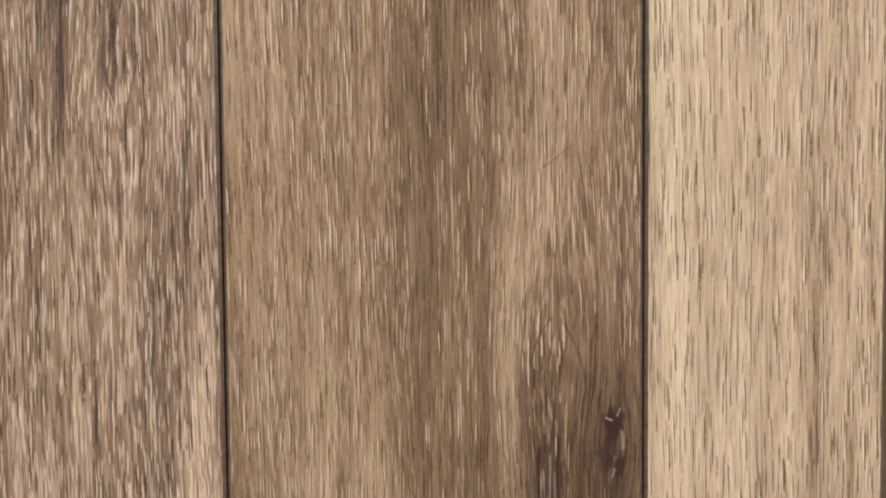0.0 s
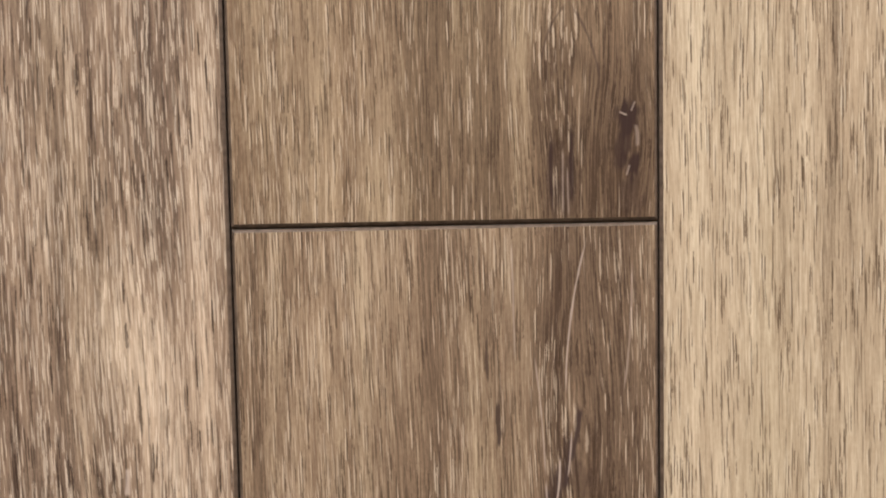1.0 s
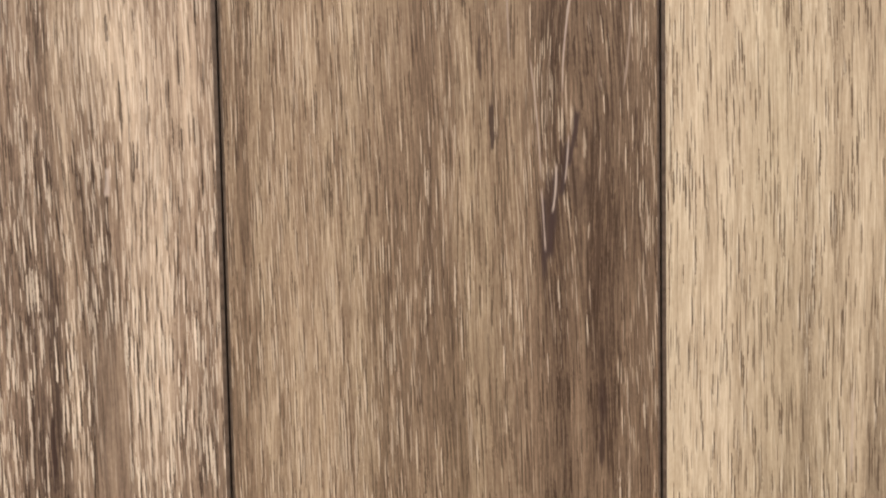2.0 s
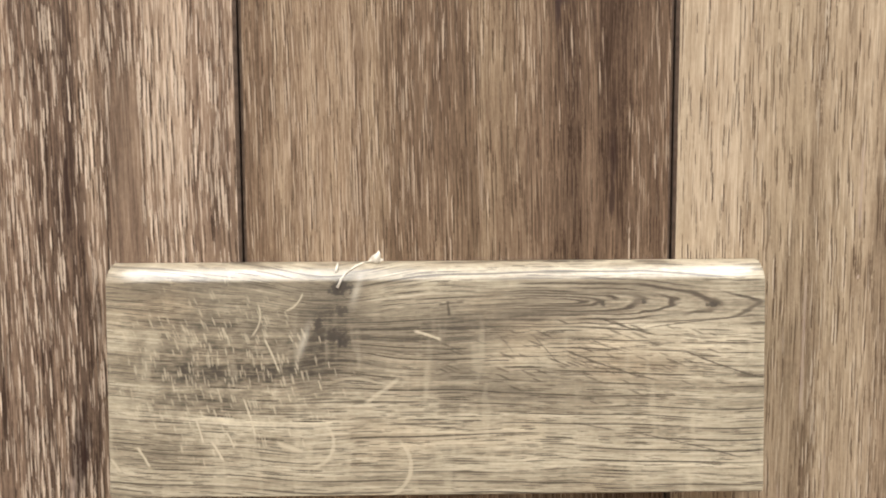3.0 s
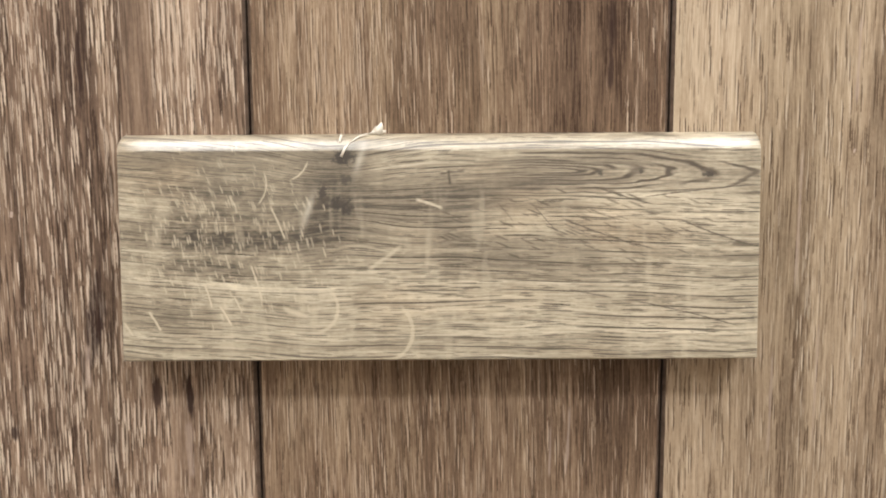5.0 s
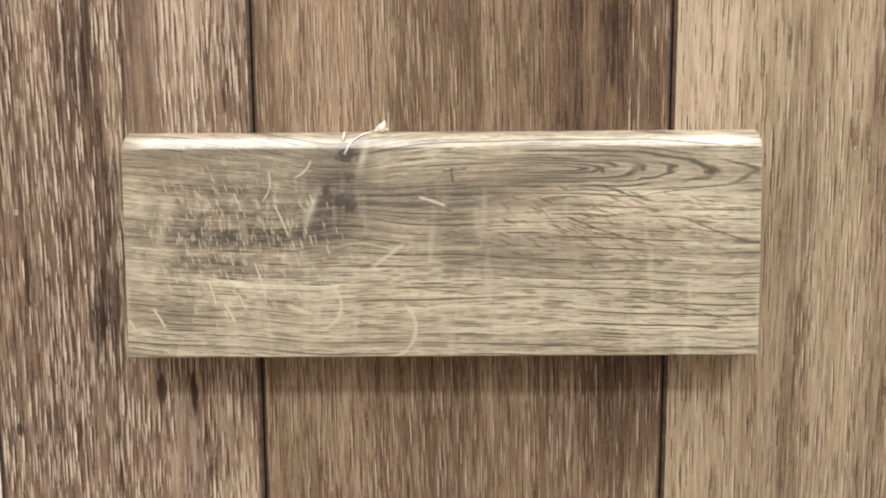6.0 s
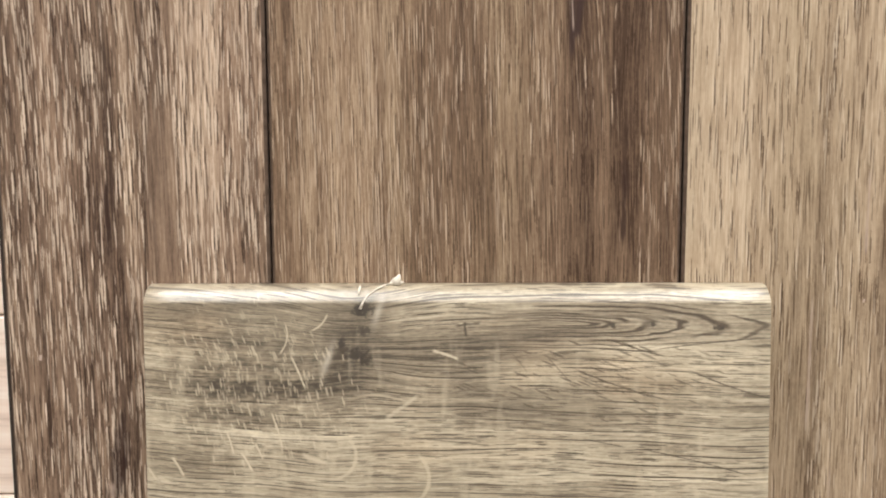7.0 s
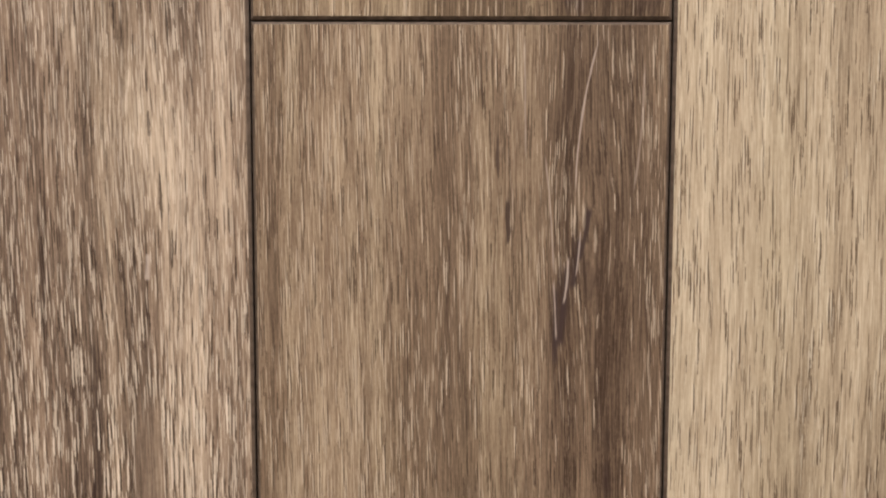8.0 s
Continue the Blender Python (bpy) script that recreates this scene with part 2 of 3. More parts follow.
WOOD_LOWER = oak(
    "oak_lower", 17.0, ((0.068, 0.041, 0.027), (0.206, 0.139, 0.092), (0.43, 0.325, 0.223)), (0.48, 0.55, 0.65, 0.32), (880, 44, 0.0005), (0.36, 0.76), (0.28, 0.60),
    bends=((0.056, 1.31, 0.016, 0.050, 0.008),),
    streaks=((0.066, 0.026, 1.00, 1.42, -0.26), (-0.035, 0.040, 1.00, 1.22, 0.03), (-0.003, 0.014, 1.20, 1.42, -0.16), (-0.060, 0.030, 1.00, 1.42, 0.24), (0.020, 0.005, 1.30, 1.40, -0.15),
             (0.062, 0.012, 1.23, 1.30, -0.14), (0.066, 0.006, 1.16, 1.24, -0.16), (0.045, 0.006, 1.32, 1.39, -0.20)),
    knots=((0.0435, 1.278, 0.0026, 0.020, 0.55), (0.0490, 1.298, 0.0018, 0.012, 0.55), (0.0545, 1.315, 0.0016, 0.010, 0.55),
           (0.0205, 1.318, 0.0014, 0.012, 0.85), (0.065, 1.195, 0.0016, 0.022, 0.7), (0.0160, 1.345, 0.0008, 0.016, 0.7), (0.0540, 1.290, 0.0060, 0.014, 0.35)),
    lines=((0.0415, 1.250, 0.0412, 1.288, 0.0, 0.0018, -0.97), (0.0432, 1.258, 0.0465, 1.298, 0.001, 0.0022, -0.97), (0.0485, 1.284, 0.0520, 1.310, 0.0, 0.0017, -0.97),
           (0.0512, 1.296, 0.0560, 1.322, 0.001, 0.0016, -0.95), (0.0495, 1.325, 0.0595, 1.395, -0.010, 0.0007, 0.60), (0.0448, 1.278, 0.0468, 1.300, 0.002, 0.0007, 0.70), (0.0420, 1.262, 0.0405, 1.290, 0.0, 0.0006, 0.6),
           (0.0500, 1.290, 0.0520, 1.312, 0.001, 0.0006, 0.6), (0.0405, 1.290, 0.0360, 1.345, 0.003, 0.0006, 0.45), (0.0740, 1.325, 0.0780, 1.385, 0.006, 0.0007, 0.32),
           (0.0470, 1.000, 0.0490, 1.035, 0.002, 0.0010, 0.55), (0.0400, 1.000, 0.0405, 1.026, 0.001, 0.0008, 0.5), (0.0280, 1.34, 0.0270, 1.395, 0.0, 0.0008, 0.40)))
WOOD_LEFT = oak(
    "oak_left", 31.0, ((0.066, 0.042, 0.031), (0.228, 0.157, 0.111), (0.47, 0.355, 0.262)), (0.66, 0.75, 0.60, 0.30), (700, 42, 0.0008), (0.38, 0.90), (0.50, 0.90),
    bends=((-0.131, 1.345, 0.020, 0.07, 0.006), (-0.131, 1.575, 0.016, 0.04, 0.007)),
    streaks=((-0.160, 0.005, 0.99, 1.25, -0.20), (-0.153, 0.004, 1.54, 1.70, -0.22), (-0.131, 0.016, 1.32, 1.38, 0.42), (-0.133, 0.006, 1.47, 1.52, 0.24),
             (-0.139, 0.010, 1.29, 1.325, -0.08), (-0.112, 0.022, 1.20, 1.36, 0.20), (-0.172, 0.030, 1.57, 1.80, -0.24), (-0.131, 0.030, 1.59, 1.80, -0.12), (-0.100, 0.010, 1.00, 1.30, -0.10), (-0.100, 0.007, 1.32, 1.50, 0.12)),
    knots=((-0.162, 1.180, 0.0012, 0.022, 0.8), (-0.160, 1.085, 0.0040, 0.020, 0.70), (-0.163, 1.068, 0.0040, 0.012, 0.7), (-0.1210, 1.039, 0.0018, 0.010, 0.9),
           (-0.1350, 1.041, 0.0026, 0.008, 0.8), (-0.168, 1.052, 0.0010, 0.016, 0.6), (-0.155, 1.600, 0.0010, 0.020, 0.6), (-0.2000, 1.022, 0.0016, 0.004, 0.85)),
    lines=((-0.1330, 1.490, -0.1330, 1.515, 0.001, 0.0012, 0.5), (-0.1385, 1.600, -0.1312, 1.565, 0.002, 0.0008, -0.5), (-0.1235, 1.600, -0.1308, 1.565, -0.002, 0.0008, -0.5),
           (-0.1370, 1.590, -0.1312, 1.570, 0.001, 0.0008, 0.5), (-0.1545, 1.640, -0.1575, 1.560, 0.003, 0.0010, -0.6), (-0.1360, 1.288, -0.1355, 1.301, 0.0, 0.0014, 0.8), (-0.1655, 1.042, -0.1650, 1.064, 0.0, 0.0022, 0.55),
           (-0.1215, 1.000, -0.1212, 1.029, 0.0, 0.0022, 0.5), (-0.1953, 1.1195, -0.1948, 1.1225, 0.0, 0.0009, 0.95)),
    arches=((-0.131, 1.56, 0.016, 0.030, -70.0, 0.020, 0.15),), dense=((-0.131, 1.358, 0.013, 0.028, 0.30), (-0.120, 1.22, 0.030, 0.060, 0.15)),
    plains=((-0.138, 0.0062, 1.130, 1.235), (-0.127, 0.004, 1.0, 1.035)), zone=(1.20, 1.36, 0.35), pale=(0.70, 0.57, 0.45))
WOOD_RIGHT = oak(
    "oak_right", 47.0, ((0.150, 0.105, 0.070), (0.370, 0.280, 0.193), (0.56, 0.455, 0.335)), (0.50, 0.55, 0.60, 0.30), (800, 46, 0.0006), (0.26, 0.92), (0.24, 0.60),
    streaks=((0.104, 0.014, 1.10, 1.70, 0.08), (0.150, 0.012, 0.90, 1.26, -0.26), (0.172, 0.014, 1.35, 1.60, -0.16), (0.188, 0.014, 0.90, 1.26, -0.26), (0.122, 0.020, 0.90, 1.16, -0.08), (0.160, 0.040, 0.90, 1.20, -0.12)),
    dense=((0.165, 1.06, 0.045, 0.13, 0.20),),
    lines=((0.1697, 1.1458, 0.1703, 1.1478, 0.0, 0.0007, 0.95), (0.1470, 1.085, 0.1476, 1.150, 0.001, 0.0009, 0.5), (0.1698, 1.165, 0.1700, 1.205, 0.0, 0.0010, 0.55),
           (0.1380, 1.010, 0.1384, 1.060, 0.001, 0.0008, 0.45), (0.1580, 1.015, 0.1584, 1.075, 0.0, 0.0007, 0.4)),
    pale=(0.68, 0.57, 0.44), hue=0.35)
WOODS_SPARE = oak(
    "oak_plain", 61.0, ((0.064, 0.038, 0.024), (0.182, 0.122, 0.078), (0.375, 0.279, 0.185)), (0.60, 0.60, 0.60, 0.30), (860, 50, 0.0005), (0.36, 0.72), (0.26, 0.58))


def bevel_paint():
    p = Paint("dark_bevel")
    n = p.noise(p.x * 300, p.z * 300, 0.0, 2.0)
    return p.finish(p.ramp(n + 0.5, [(0.2, (0.065, 0.041, 0.028)), (0.8, (0.120, 0.082, 0.060))]), 0.55, specular=0.3)


def plain_paint(name, dark, light, rough, scale=40.0):
    p = Paint(name)
    n = p.noise(p.x * scale, p.y * scale, p.z * scale, 4.0, 0.6)
    return p.finish(p.ramp(n + 0.5, [(0.2, dark), (0.8, light)]), rough, n, 0.0005, 0.3)


BEVEL = bevel_paint()
CORE = plain_paint("dark_core", (0.020, 0.013, 0.009), (0.034, 0.023, 0.016), 0.8)
BOARD = plain_paint("brown_fibreboard", (0.060, 0.040, 0.022), (0.100, 0.068, 0.040), 0.75, 200.0)
WALL_PAINT = plain_paint("wall_paint", (0.40, 0.37, 0.33), (0.48, 0.45, 0.41), 0.8, 12.0)
CEILING_PAINT = plain_paint("ceiling_paint", (0.74, 0.74, 0.72), (0.80, 0.80, 0.78), 0.9, 30.0)
FLOOR_PAINT = plain_paint("floor_vinyl", (0.16, 0.13, 0.10), (0.24, 0.20, 0.16), 0.45, 6.0)


def pale_wood():
    p = Paint("whitewashed_wood")
    zw = p.z + p.noise(p.x * 3, p.z * 20, 5.0) * 0.006
    n = p.noise(p.x * 4, zw * 60, 1.0, 3.0) * 0.9 + p.noise(p.x * 14, zw * 320, 2.0, 2.0) * 0.35
    colour = p.ramp(n + 0.5, [(0.1, (0.50, 0.37, 0.30)), (0.5, (0.80, 0.66, 0.57)), (0.9, (0.92, 0.82, 0.74))])
    return p.finish(colour, 0.5, n, 0.0004, 0.4)


PALE = pale_wood()


def trim_wood():
    """Greyed oak film with the grain along x; the cut is 0.268 wide and 0.095 high."""
    p = Paint("grey_oak_film")
    x, z = p.x, p.z
    rag = p.noise(x * 420, z * 520, 15.0, 3.0, 0.7)
    # the grain runs round a knot and falls away beside it
    kz = z - 0.0700
    kd = p.blob(-0.042, 0.0700, 0.024, 0.018)
    beside = x.step(-0.03, -0.08)
    zw = z + p.noise(x * 5, z * 10, 2.0) * 0.006 + p.noise(x * 30, z * 60, 3.0) * 0.0013 + kz * kd * 0.5 + beside * (x + 0.05) * 0.09
    # closed loops of the figure, pointed to one end
    dz = zw - 0.0780
    over = (x - 0.050).at_least(0.0) * 0.12
    loop = (dz * dz + over * over).sqrt()
    near = loop.step(0.0125, 0.0085) * x.step(-0.01, 0.04)
    g = zw
    broad = p.noise(x * 9, g * 55, 5.0, 2.0)
    band = p.noise(x * 9, g * 330, 6.0, 2.0, 0.65)
    fibre = p.noise(x * 50, g * 1100, 7.0, 2.0, 0.65)
    cross = p.noise(x * 90, z * 22, 29.0, 2.0)
    tone = 0.575 + broad * 0.46 + band * 0.44 + fibre * 0.46 + cross * 0.18 + p.noise(x * 380, z * 900, 28.0, 2.0, 0.6) * 0.20
    # darker and paler fields of the print: x, z, half width, half height, amount
    for fx, fz, rx, rz, amount in ((-0.040, 0.078, 0.015, 0.015, -0.40), (-0.050, 0.056, 0.014, 0.014, -0.20), (0.004, 0.069, 0.040, 0.010, -0.30), (-0.094, 0.064, 0.036, 0.018, -0.28),
                                   (-0.086, 0.042, 0.032, 0.006, -0.24), (0.004, 0.055, 0.020, 0.006, -0.14), (0.030, 0.046, 0.050, 0.008, -0.10), (-0.115, 0.085, 0.020, 0.006, -0.14),
                                   (0.060, 0.080, 0.050, 0.007, -0.10), (-0.016, 0.048, 0.012, 0.007, 0.12), (-0.085, 0.020, 0.050, 0.012, -0.06), (0.075, 0.062, 0.050, 0.016, 0.10), (0.040, 0.010, 0.120, 0.014, 0.14), (-0.129, 0.050, 0.008, 0.035, 0.12),
                                   (0.118, 0.045, 0.020, 0.040, 0.10)):
        tone = tone + p.blob(fx, fz, rx, rz) * amount
    ray_zone = p.blob(-0.090, 0.050, 0.044, 0.032)
    tone = tone + p.noise(x * 12, loop * 700, 35.0, 2.0, 0.6) * near * 0.5
    tone = tone + p.noise(x * 170, z * 260, 22.0, 2.0, 0.6) * ray_zone * 0.70 + p.noise(x * 6, zw * 190, 41.0, 1.0) * ray_zone * 0.55
    colour = p.ramp(tone, [(0.0, (0.048, 0.037, 0.025)), (0.5, (0.285, 0.238, 0.168)), (1.0, (0.64, 0.57, 0.43))])
    shift = p.noise(x * 12, z * 26, 8.0, 2.0)
    colour = p.mix(shift.step(0.0, 0.4), colour, (1.05, 0.985, 0.93), "MULTIPLY")
    # long thin pores along the grain, then short ones
    o = (g * (6.2832 / 0.0044) + p.noise(x * 5, g * 50, 9.0, 1.0) * 6.0).sin()
    gate = p.noise(x * 15, g * 230, 10.0, 2.0, 0.6)
    pores = o.step(0.86, 0.98) * gate.step(-0.12, 0.06) * 0.95 * (1.0 - ray_zone * 0.8)
    pores = pores.at_least(p.dashes(g * 1150, x * 50, 19.0, 0.40 - ray_zone * 0.2, 0.40, rag * 0.6) * 0.95)
    pores = pores.at_least(p.dashes(g * 1700, x * 140, 31.0, 0.30, 0.42, rag * 0.6) * 0.75)
    pores = pores * (1.0 - near * 0.75)
    colour = p.mix(pores, colour, (0.052, 0.037, 0.023))
    # outlines of the loops
    wander = p.noise(x * 70, z * 260, 11.0, 2.0)
    for level, half in ((0.0010, 0.0004), (0.0020, 0.0005), (0.0031, 0.0004), (0.0041, 0.0006), (0.0058, 0.0004), (0.0076, 0.0007), (0.0096, 0.0004)):
        m = (loop + wander * 0.0012 - level).abs().step(half, half * 0.2) * x.step(0.005, 0.045) * p.noise(x * 55, z * 160, 23.0 + level * 900).step(-0.45, -0.05) * 0.95
        colour = p.mix(m * near.step(0.0, 0.3), colour, (0.070, 0.050, 0.034))
    # short pale rays that stand steeply across the grain
    tilt = p.noise(x * 40, z * 40, 25.0) * 0.003
    rays = p.dashes((x * 0.965 + z * 0.26 + tilt) * 950, (z * 0.965 - x * 0.26) * 190, 12.0, ray_zone * 0.62 - 0.08, 0.42, rag * 0.9) * 0.55
    colour = p.mix(rays, colour, (0.55, 0.48, 0.355))
    slant = p.dashes((z * 0.93 + x * 0.37) * 800, (x * 0.93 - z * 0.37) * 110, 13.0, p.blob(0.055, 0.056, 0.060, 0.016) * 0.55 - 0.08, 0.38)
    colour = p.mix(slant * 0.8, colour, (0.075, 0.055, 0.036))
    veil = p.noise(x * 130, z * 26, 33.0, 2.0).step(0.08, 0.30) * z.step(0.085, 0.06)
    colour = p.mix(veil * 0.26, colour, (0.55, 0.48, 0.355))
    # drawn-out marks: x and z of both ends, bow, half width, amount
    for *line, amount in (
                 (-0.0796, 0.0417, -0.0744, 0.0240, 0.0020, 0.00060, 0.85), (-0.0989, 0.0331, -0.0957, 0.0220, 0.0010, 0.00060, 0.85), (-0.0929, 0.0239, -0.0875, 0.0146, 0.0010, 0.00070, 0.90),
                 (-0.0867, 0.0277, -0.0831, 0.0201, 0.0010, 0.00070, 0.80), (-0.1229, 0.0217, -0.1174, 0.0124, 0.0010, 0.00080, 0.80), (-0.1337, 0.0171, -0.1294, 0.0105, 0.0010, 0.00080, 0.70),
                 (-0.0709, 0.0663, -0.0641, 0.0503, 0.0010, 0.00060, 0.80), (-0.0761, 0.0655, -0.0731, 0.0804, -0.0100, 0.00060, 0.75), (-0.0622, 0.0761, -0.0543, 0.0843, -0.0060, 0.00060, 0.75),
                 (-0.0875, 0.0702, -0.0848, 0.0648, 0.0000, 0.00060, 0.60), (-0.0667, 0.0231, -0.0543, 0.0187, -0.0020, 0.00140, 0.70), (-0.0307, 0.0376, -0.0150, 0.0489, 0.0000, 0.00130, 0.55),
                 (-0.0103, 0.0679, 0.0020, 0.0639, 0.0010, 0.00090, 0.85),
    ):
        colour = p.mix(p.stroke(*line, rag) * amount, colour, (0.56, 0.49, 0.365))
    for *line, amount in (
                 (0.0496, 0.0607, 0.0924, 0.0462, -0.0050, 0.00050, 0.75), (0.0985, 0.0600, 0.1359, 0.0467, -0.0040, 0.00050, 0.80), (0.0387, 0.0658, 0.0489, 0.0546, 0.0000, 0.00040, 0.60),
                 (0.0537, 0.0299, 0.0734, 0.0260, 0.0000, 0.00050, 0.70), (0.0788, 0.0254, 0.1278, 0.0133, 0.0030, 0.00040, 0.80), (0.0632, 0.0734, 0.0911, 0.0649, -0.0020, 0.00050, 0.75),
                 (0.0829, 0.0679, 0.1353, 0.0734, 0.0020, 0.00040, 0.75), (0.0618, 0.0644, 0.0788, 0.0584, -0.0040, 0.00040, 0.60), (0.0231, 0.0679, 0.0312, 0.0580, 0.0010, 0.00040, 0.45),
                 (0.0258, 0.0730, 0.0639, 0.0736, 0.0020, 0.00060, 0.75), (-0.0232, 0.0308, 0.0176, 0.0267, -0.0010, 0.00050, 0.60), (0.0040, 0.0804, 0.0048, 0.0734, 0.0000, 0.00090, 0.85),
                 (-0.0001, 0.0783, 0.0115, 0.0794, 0.0010, 0.00070, 0.75),
    ):
        colour = p.mix(p.stroke(*line, rag) * amount, colour, (0.065, 0.047, 0.032))
    # crescent-shaped pale rays at the foot
    for qx, qz, r, w in ((-0.0530, 0.0222, 0.0102, 0.0011), (-0.0243, 0.0125, 0.0130, 0.0012)):
        ex, ez = x - qx, z - qz
        d = ((ex * ex + ez * ez).sqrt() - r + rag * 0.0008).abs()
        m = d.step(w, w * 0.3) * (ex - ez * 0.35).step(0.002, 0.007)
        colour = p.mix(m * 0.6, colour, (0.56, 0.49, 0.365))
    # blackish knot specks
    for qx, qz, rx, rz, s in ((-0.0420, 0.0660, 0.0050, 0.0030, 0.85), (-0.0385, 0.0635, 0.0030, 0.0022, 0.9), (-0.0485, 0.0715, 0.0018, 0.0034, 0.9), (-0.0395, 0.0858, 0.0050, 0.0036, 0.95),
                              (-0.0390, 0.0765, 0.0030, 0.0022, 0.7), (0.1120, 0.0775, 0.0024, 0.0014, 0.8), (0.0840, 0.0785, 0.0012, 0.0012, 0.7), (0.0670, 0.0782, 0.0016, 0.0010, 0.7)):
        colour = p.mix(p.spot(qx, qz, rx, rz, rag * 2.2) * s, colour, (0.030, 0.022, 0.016))
    # soft grey-white streaks beside the dark nail knot and the specks
    for qx, qz, rx, rz, s in ((-0.0328, 0.0845, 0.0016, 0.0050, 0.6), (-0.0545, 0.0640, 0.0014, 0.0060, 0.6)):
        colour = p.mix(p.blob(qx, qz, rx, rz, x - (z - qz) * 0.30) * s, colour, (0.56, 0.51, 0.42))
    height = band * 0.3 + fibre * 0.4 - pores * 0.6
    p.shader.inputs["Coat Weight"].default_value = 0.8
    p.shader.inputs["Coat Roughness"].default_value = 0.30
    return p.finish(colour, 0.42 + fibre * 0.05, height, 0.00006, 0.25, 0.75)


TRIM = trim_wood()
TRIM_CORE = plain_paint("trim_core", (0.10, 0.085, 0.065), (0.18, 0.150, 0.115), 0.7, 300.0)
FILM = plain_paint("torn_white_film", (0.58, 0.52, 0.43), (0.76, 0.71, 0.62), 0.5, 500.0)
LAMP_BODY = plain_paint("white_enamel", (0.74, 0.74, 0.74), (0.80, 0.80, 0.80), 0.4)


def glow():
    mat = bpy.data.materials.new("lamp_diffuser")
    mat.use_nodes = True
    s = mat.node_tree.nodes["Principled BSDF"].inputs
    s["Base Color"].default_value = (0.9, 0.9, 0.9, 1)
    s["Emission Color"].default_value = (*LAMP_COLOUR, 1)
    s["Emission Strength"].default_value = 3.0
    return mat


GLOW = glow()


# ---- building helpers ----
def link_mesh(name, bm, mats, parent=None, label="", smooth=False):
    me = bpy.data.meshes.new(name)
    bm.normal_update()
    bm.to_mesh(me)
    bm.free()
    for m in mats if isinstance(mats, (list, tuple)) else [mats]:
        me.materials.append(m)
    if smooth:
        for poly in me.polygons:
            poly.use_smooth = True
    ob = new(name, me)
    ob.parent = parent
    if label:
        tagged(ob, label)
    return ob


def part(name, bm, mats, parent, label="", smooth=False):
    return link_mesh(name, bm, mats, parent, label, smooth)


def box(bm, x0, x1, y0, y1, z0, z1, mat=0):
    v = [bm.verts.new(c) for c in ((x0, y0, z0), (x1, y0, z0), (x1, y1, z0), (x0, y1, z0), (x0, y0, z1), (x1, y0, z1), (x1, y1, z1), (x0, y1, z1))]
    for f in ((0, 3, 2, 1), (4, 5, 6, 7), (0, 1, 5, 4), (1, 2, 6, 5), (2, 3, 7, 6), (3, 0, 4, 7)):
        bm.faces.new([v[i] for i in f]).material_index = mat
    return bm


def slab(x0, x1, y0, y1, z0, z1):
    return box(bmesh.new(), x0, x1, y0, y1, z0, z1)


def plank_mesh(x0, x1, z0, z1, face=0.0, depth=0.005, chamfer=0.0014, drop=0.0012):
    """A plank that faces -y, its four front edges chamfered."""
    bm = bmesh.new()
    c = chamfer
    rings = (((x0 + c, x1 - c, z0 + c, z1 - c), face), ((x0, x1, z0, z1), face + drop), ((x0, x1, z0, z1), face + depth))
    loops = []
    for (a, b, lo, hi), y in rings:
        loops.append([bm.verts.new((px, y, pz)) for px, pz in ((a, lo), (b, lo), (b, hi), (a, hi))])
    bm.faces.new(loops[0])
    for k in (0, 1):
        for i in range(4):
            j = (i + 1) % 4
            bm.faces.new((loops[k][i], loops[k + 1][i], loops[k + 1][j], loops[k][j])).material_index = 1 + k
    bm.faces.new(loops[2][::-1]).material_index = 2
    bmesh.ops.recalc_face_normals(bm, faces=bm.faces[:])
    return bm


# ---- the hall ----
X0, X1, Y0, Y1 = -2.6, 2.8, -4.2, 0.40
tagged(link_mesh("floor", slab(X0, X1, Y0, Y1, -0.1, 0.0), FLOOR_PAINT), "greyish brown vinyl shop floor", "floor", kind="structure")
tagged(link_mesh("ceiling", slab(X0, X1, Y0, Y1, CEILING, CEILING + 0.1), CEILING_PAINT), "plain white shop ceiling with light panels", "ceiling", kind="structure")
tagged(link_mesh("wall_south", slab(X0, X1, Y0 - 0.1, Y0, -0.1, CEILING + 0.1), WALL_PAINT), "plain beige painted wall", "wall", kind="structure")
tagged(link_mesh("wall_west", slab(X0 - 0.1, X0, Y0 - 0.1, Y1 + 0.1, -0.1, CEILING + 0.1), WALL_PAINT), "plain beige painted wall", "wall", kind="structure")
tagged(link_mesh("wall_east", slab(X1, X1 + 0.1, Y0 - 0.1, Y1 + 0.1, -0.1, CEILING + 0.1), WALL_PAINT), "plain beige painted wall", "wall", kind="structure")
wall_north = tagged(link_mesh("wall_north", slab(X0, X1, Y1, Y1 + 0.1, -0.1, CEILING + 0.1), WALL_PAINT),
                    "wall clad in pale whitewashed horizontal wood planks", "wall", kind="structure")


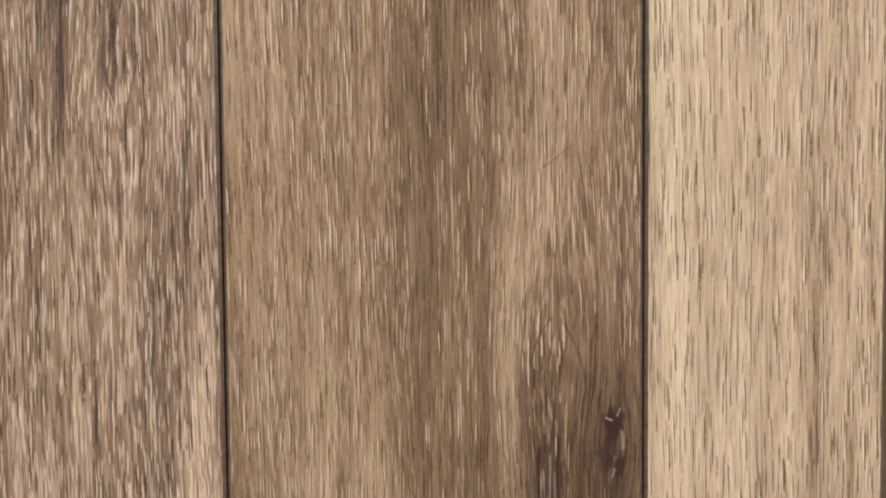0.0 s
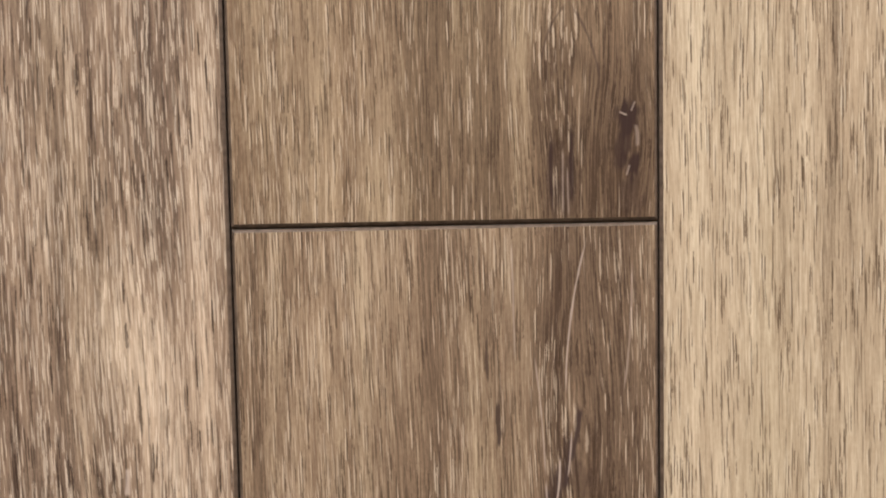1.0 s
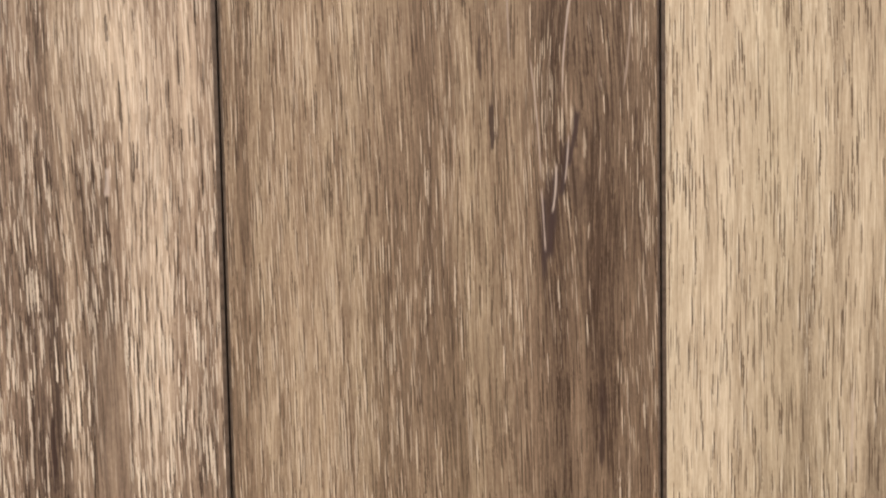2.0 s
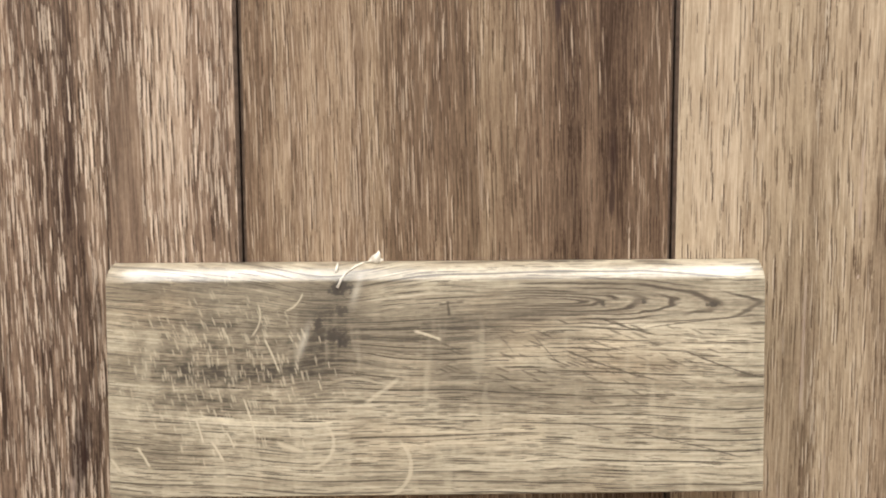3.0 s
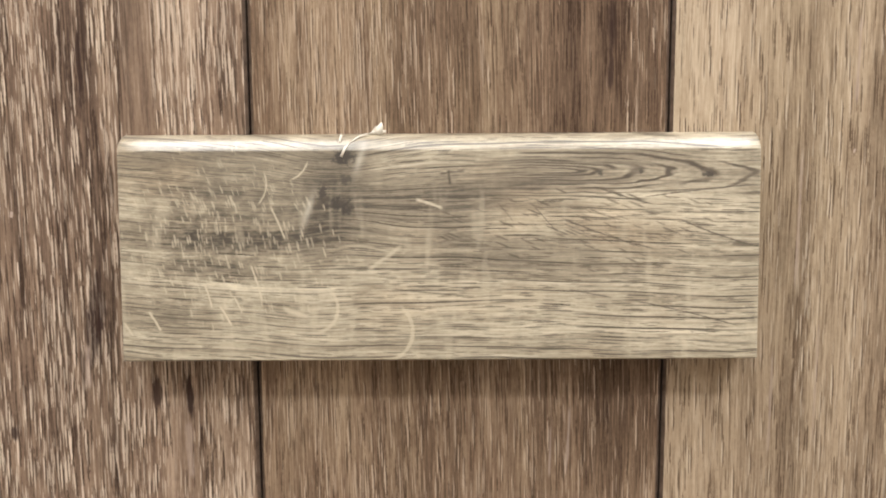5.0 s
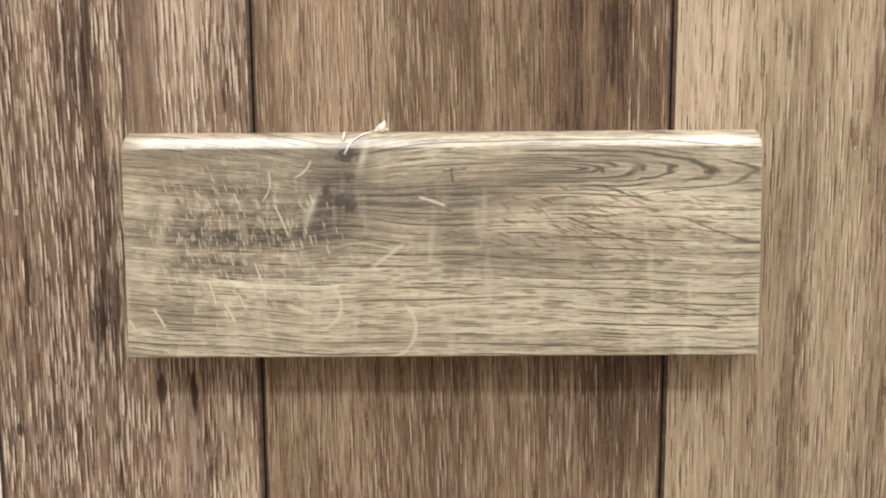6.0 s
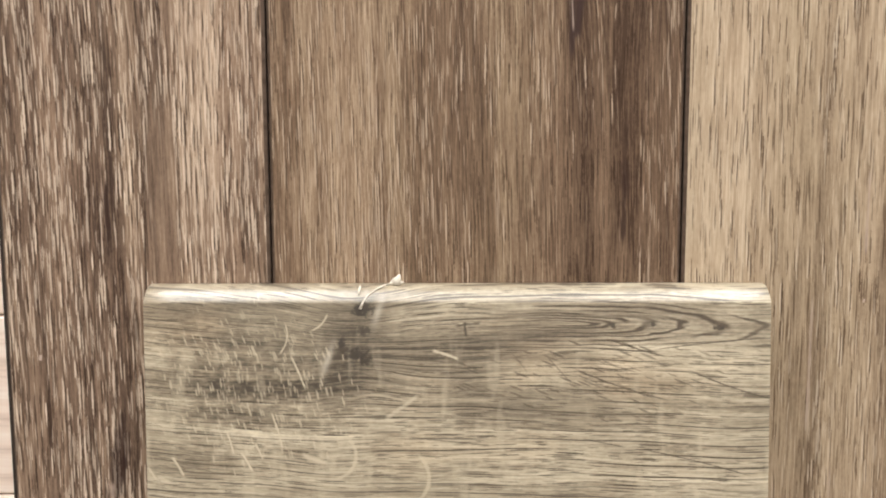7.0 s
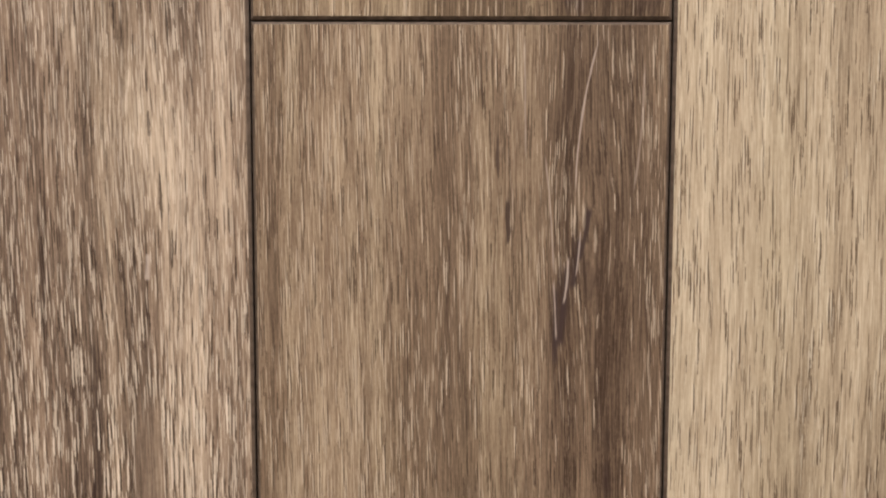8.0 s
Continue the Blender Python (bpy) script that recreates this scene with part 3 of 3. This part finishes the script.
def ceiling_light(x, y, length, width, watts):
    base = tagged(new("ceiling_light"), "long white ceiling light panel with a glowing diffuser", "ceiling light", "ceiling light panels")
    base.location = (x, y, CEILING)
    hl, hw = length / 2, width / 2
    bm = bmesh.new()
    for a in ((-hl - 0.02, hl + 0.02, -hw - 0.02, -hw), (-hl - 0.02, hl + 0.02, hw, hw + 0.02), (-hl - 0.02, -hl, -hw, hw), (hl, hl + 0.02, -hw, hw)):
        box(bm, *a, -0.03, -0.002)
    part("frame", bm, LAMP_BODY, base)
    part("diffuser", slab(-hl, hl, -hw, hw, -0.012, -0.004), GLOW, base)
    lamp = bpy.data.lights.new("panel_light", "AREA")
    lamp.shape, lamp.size, lamp.size_y, lamp.energy, lamp.color = "RECTANGLE", length, width, watts, LAMP_COLOUR
    ob = new("panel_light", lamp)
    ob.location = (x, y, CEILING - 0.035)


for lamp_row in LAMPS:
    ceiling_light(*lamp_row)

# ---- the display board with its planks ----
LEFT, RIGHT, TOP = -0.2105, 0.1956, 2.02
JOIN_L, JOIN_R, JOIN_Z, GAP = -0.09, 0.09, 1.40, 0.0004
board = tagged(new("display_board"), "upright sample board faced with vertical brown oak-look vinyl planks", "display board")
part("backing_panel", slab(LEFT + 0.001, RIGHT + 0.014, 0.0052, 0.020, 0.03, TOP), BOARD, board, "brown fibreboard backing panel")
part("edge_strip", slab(LEFT - 0.0008, LEFT + 0.0004, 0.0012, 0.021, 0.03, TOP), CORE, board, "thin black edge strip")
for fx in (-0.15, 0.11):
    part("foot", slab(fx, fx + 0.04, -0.12, 0.19, 0.0, 0.03), CORE, board, "flat dark foot bar")
PLANKS = [  # left, right, low, high, wood, label
    (LEFT + 0.0006, JOIN_L - GAP, 0.62, 1.84, WOOD_LEFT, "brown oak-look plank with coarse cream flecks"),
    (LEFT + 0.0006, JOIN_L - GAP, 1.8406, TOP, WOODS_SPARE, ""),
    (LEFT + 0.0006, JOIN_L - GAP, 0.03, 0.6194, WOODS_SPARE, ""),
    (JOIN_L + GAP, JOIN_R - GAP, JOIN_Z + GAP, TOP, WOOD_UPPER, "brown oak-look plank with dark knot and arched grain"),
    (JOIN_L + GAP, JOIN_R - GAP, 0.18, JOIN_Z - GAP, WOOD_LOWER, "brown oak-look plank with dark cracked streak"),
    (JOIN_L + GAP, JOIN_R - GAP, 0.03, 0.1794, WOODS_SPARE, ""),
    (JOIN_R + GAP, RIGHT, 0.80, TOP, WOOD_RIGHT, "pale straw-coloured oak-look plank"),
    (JOIN_R + GAP, RIGHT, 0.03, 0.7994, WOODS_SPARE, ""),
]
for px0, px1, pz0, pz1, wood, label in PLANKS:
    part("plank", plank_mesh(px0, px1, pz0, pz1), [wood, BEVEL, CORE], board, label)

# ---- the moulding sample fixed across the planks ----
TRIM_W, TRIM_H, ROUND = 0.2680, 0.0952, 0.0108
sample = tagged(new("moulding_sample"), "grey oak-look moulding offcut with rounded top edge", "moulding sample")
sample.location = (-0.0087, 0.0, 1.0597)
sample.rotation_euler = (0, radians(-0.06), 0)


def trim_profile():
    """y and z of the cut end, from the back foot round the front to the back top."""
    pts = [(-0.0002, 0.0004), (-0.0160, 0.0), (-0.0166, 0.0006)]
    front, first = -0.0124, 20.0
    for i in range(13):
        a = radians(first + (90 - first) * i / 12)
        pts.append((front + ROUND * (math.cos(radians(first)) - math.cos(a)), TRIM_H - ROUND + ROUND * math.sin(a)))
    pts.append((-0.0002, TRIM_H - 0.0002))
    return pts


def trim_body():
    bm = bmesh.new()
    prof = trim_profile()
    half = TRIM_W / 2
    steps = [-half, -half + 0.0006] + [-half + TRIM_W * i / 22 for i in range(1, 22)] + [half - 0.0006, half]
    rows = []
    for i, px in enumerate(steps):
        inset = 0.0003 if i in (0, 24) else 0.0
        rows.append([bm.verts.new((px, min(y + inset, 0), z - (inset if z > 0.05 else -inset))) for y, z in prof])
    for a, b in zip(rows, rows[1:]):
        for i in range(len(prof) - 1):
            bm.faces.new((a[i], b[i], b[i + 1], a[i + 1]))
        bm.faces.new((a[-1], b[-1], b[0], a[0])).material_index = 1
    bm.faces.new(rows[0]).material_index = 1
    bm.faces.new(rows[-1][::-1]).material_index = 1
    bmesh.ops.recalc_face_normals(bm, faces=bm.faces[:])
    return bm


body = part("body", trim_body(), [TRIM, TRIM_CORE], sample)
for poly in body.data.polygons:
    poly.use_smooth = abs(poly.normal.z) > 0.12 and abs(poly.normal.x) < 0.5 and poly.normal.z > 0


def shred(points, widths, thick=0.0003):
    """A thin torn strip that follows the points, with ragged width."""
    bm = bmesh.new()
    rings = []
    for i, (c, w) in enumerate(zip(points, widths)):
        c = Vector(c)
        ahead = (Vector(points[min(i + 1, len(points) - 1)]) - Vector(points[max(i - 1, 0)])).normalized()
        side = ahead.cross(Vector((0, -1, 0.3))).normalized()
        up = side.cross(ahead).normalized() * thick
        rings.append([bm.verts.new(c + side * w + up), bm.verts.new(c - side * w + up), bm.verts.new(c - side * w * 0.9 - up), bm.verts.new(c + side * w * 0.9 - up)])
    for a, b in zip(rings, rings[1:]):
        for i in range(4):
            bm.faces.new((a[i], a[(i + 1) % 4], b[(i + 1) % 4], b[i]))
    bm.faces.new(rings[0])
    bm.faces.new(rings[-1][::-1])
    bmesh.ops.recalc_face_normals(bm, faces=bm.faces[:])
    return bm


H = TRIM_H
part("peeled_film", shred([(-0.0300, -0.0050, H - 0.0003), (-0.0275, -0.0052, H + 0.0006), (-0.0250, -0.0056, H + 0.0008), (-0.0222, -0.0054, H + 0.0010)],
                          [0.0002, 0.0006, 0.0014, 0.0003]), FILM, sample, "curled white sliver of torn film", True)
part("peeled_film", shred([(-0.0262, -0.0052, H), (-0.0250, -0.0058, H + 0.0018), (-0.0242, -0.0062, H + 0.0034), (-0.0240, -0.0060, H + 0.0046)],
                          [0.0024, 0.0020, 0.0010, 0.0003]), FILM, sample, "curled white sliver of torn film", True)
part("peeled_film", shred([(-0.0405, -0.0128, H - 0.0096), (-0.0390, -0.0122, H - 0.0062), (-0.0370, -0.0108, H - 0.0036), (-0.0330, -0.0082, H - 0.0010), (-0.0300, -0.0060, H + 0.0001)],
                          [0.0006, 0.0004, 0.0002, 0.0004, 0.0002], 0.00012), FILM, sample, "thin white thread of torn film", True)
part("peeled_film", shred([(-0.0412, -0.0108, H - 0.0036), (-0.0410, -0.0090, H - 0.0016), (-0.0408, -0.0075, H + 0.0002)], [0.0004, 0.0006, 0.0002], 0.0002), FILM, sample,
     "thin white thread of torn film", True)

# ---- pale cladding behind the board ----
for k in range(17):
    z0 = 0.02 + k * 0.175
    part("plank", plank_mesh(X0 + 0.005, X1 - 0.005, z0, z0 + 0.1735, Y1 - 0.012, 0.0118, 0.002, 0.002), [PALE, PALE, PALE], wall_north)
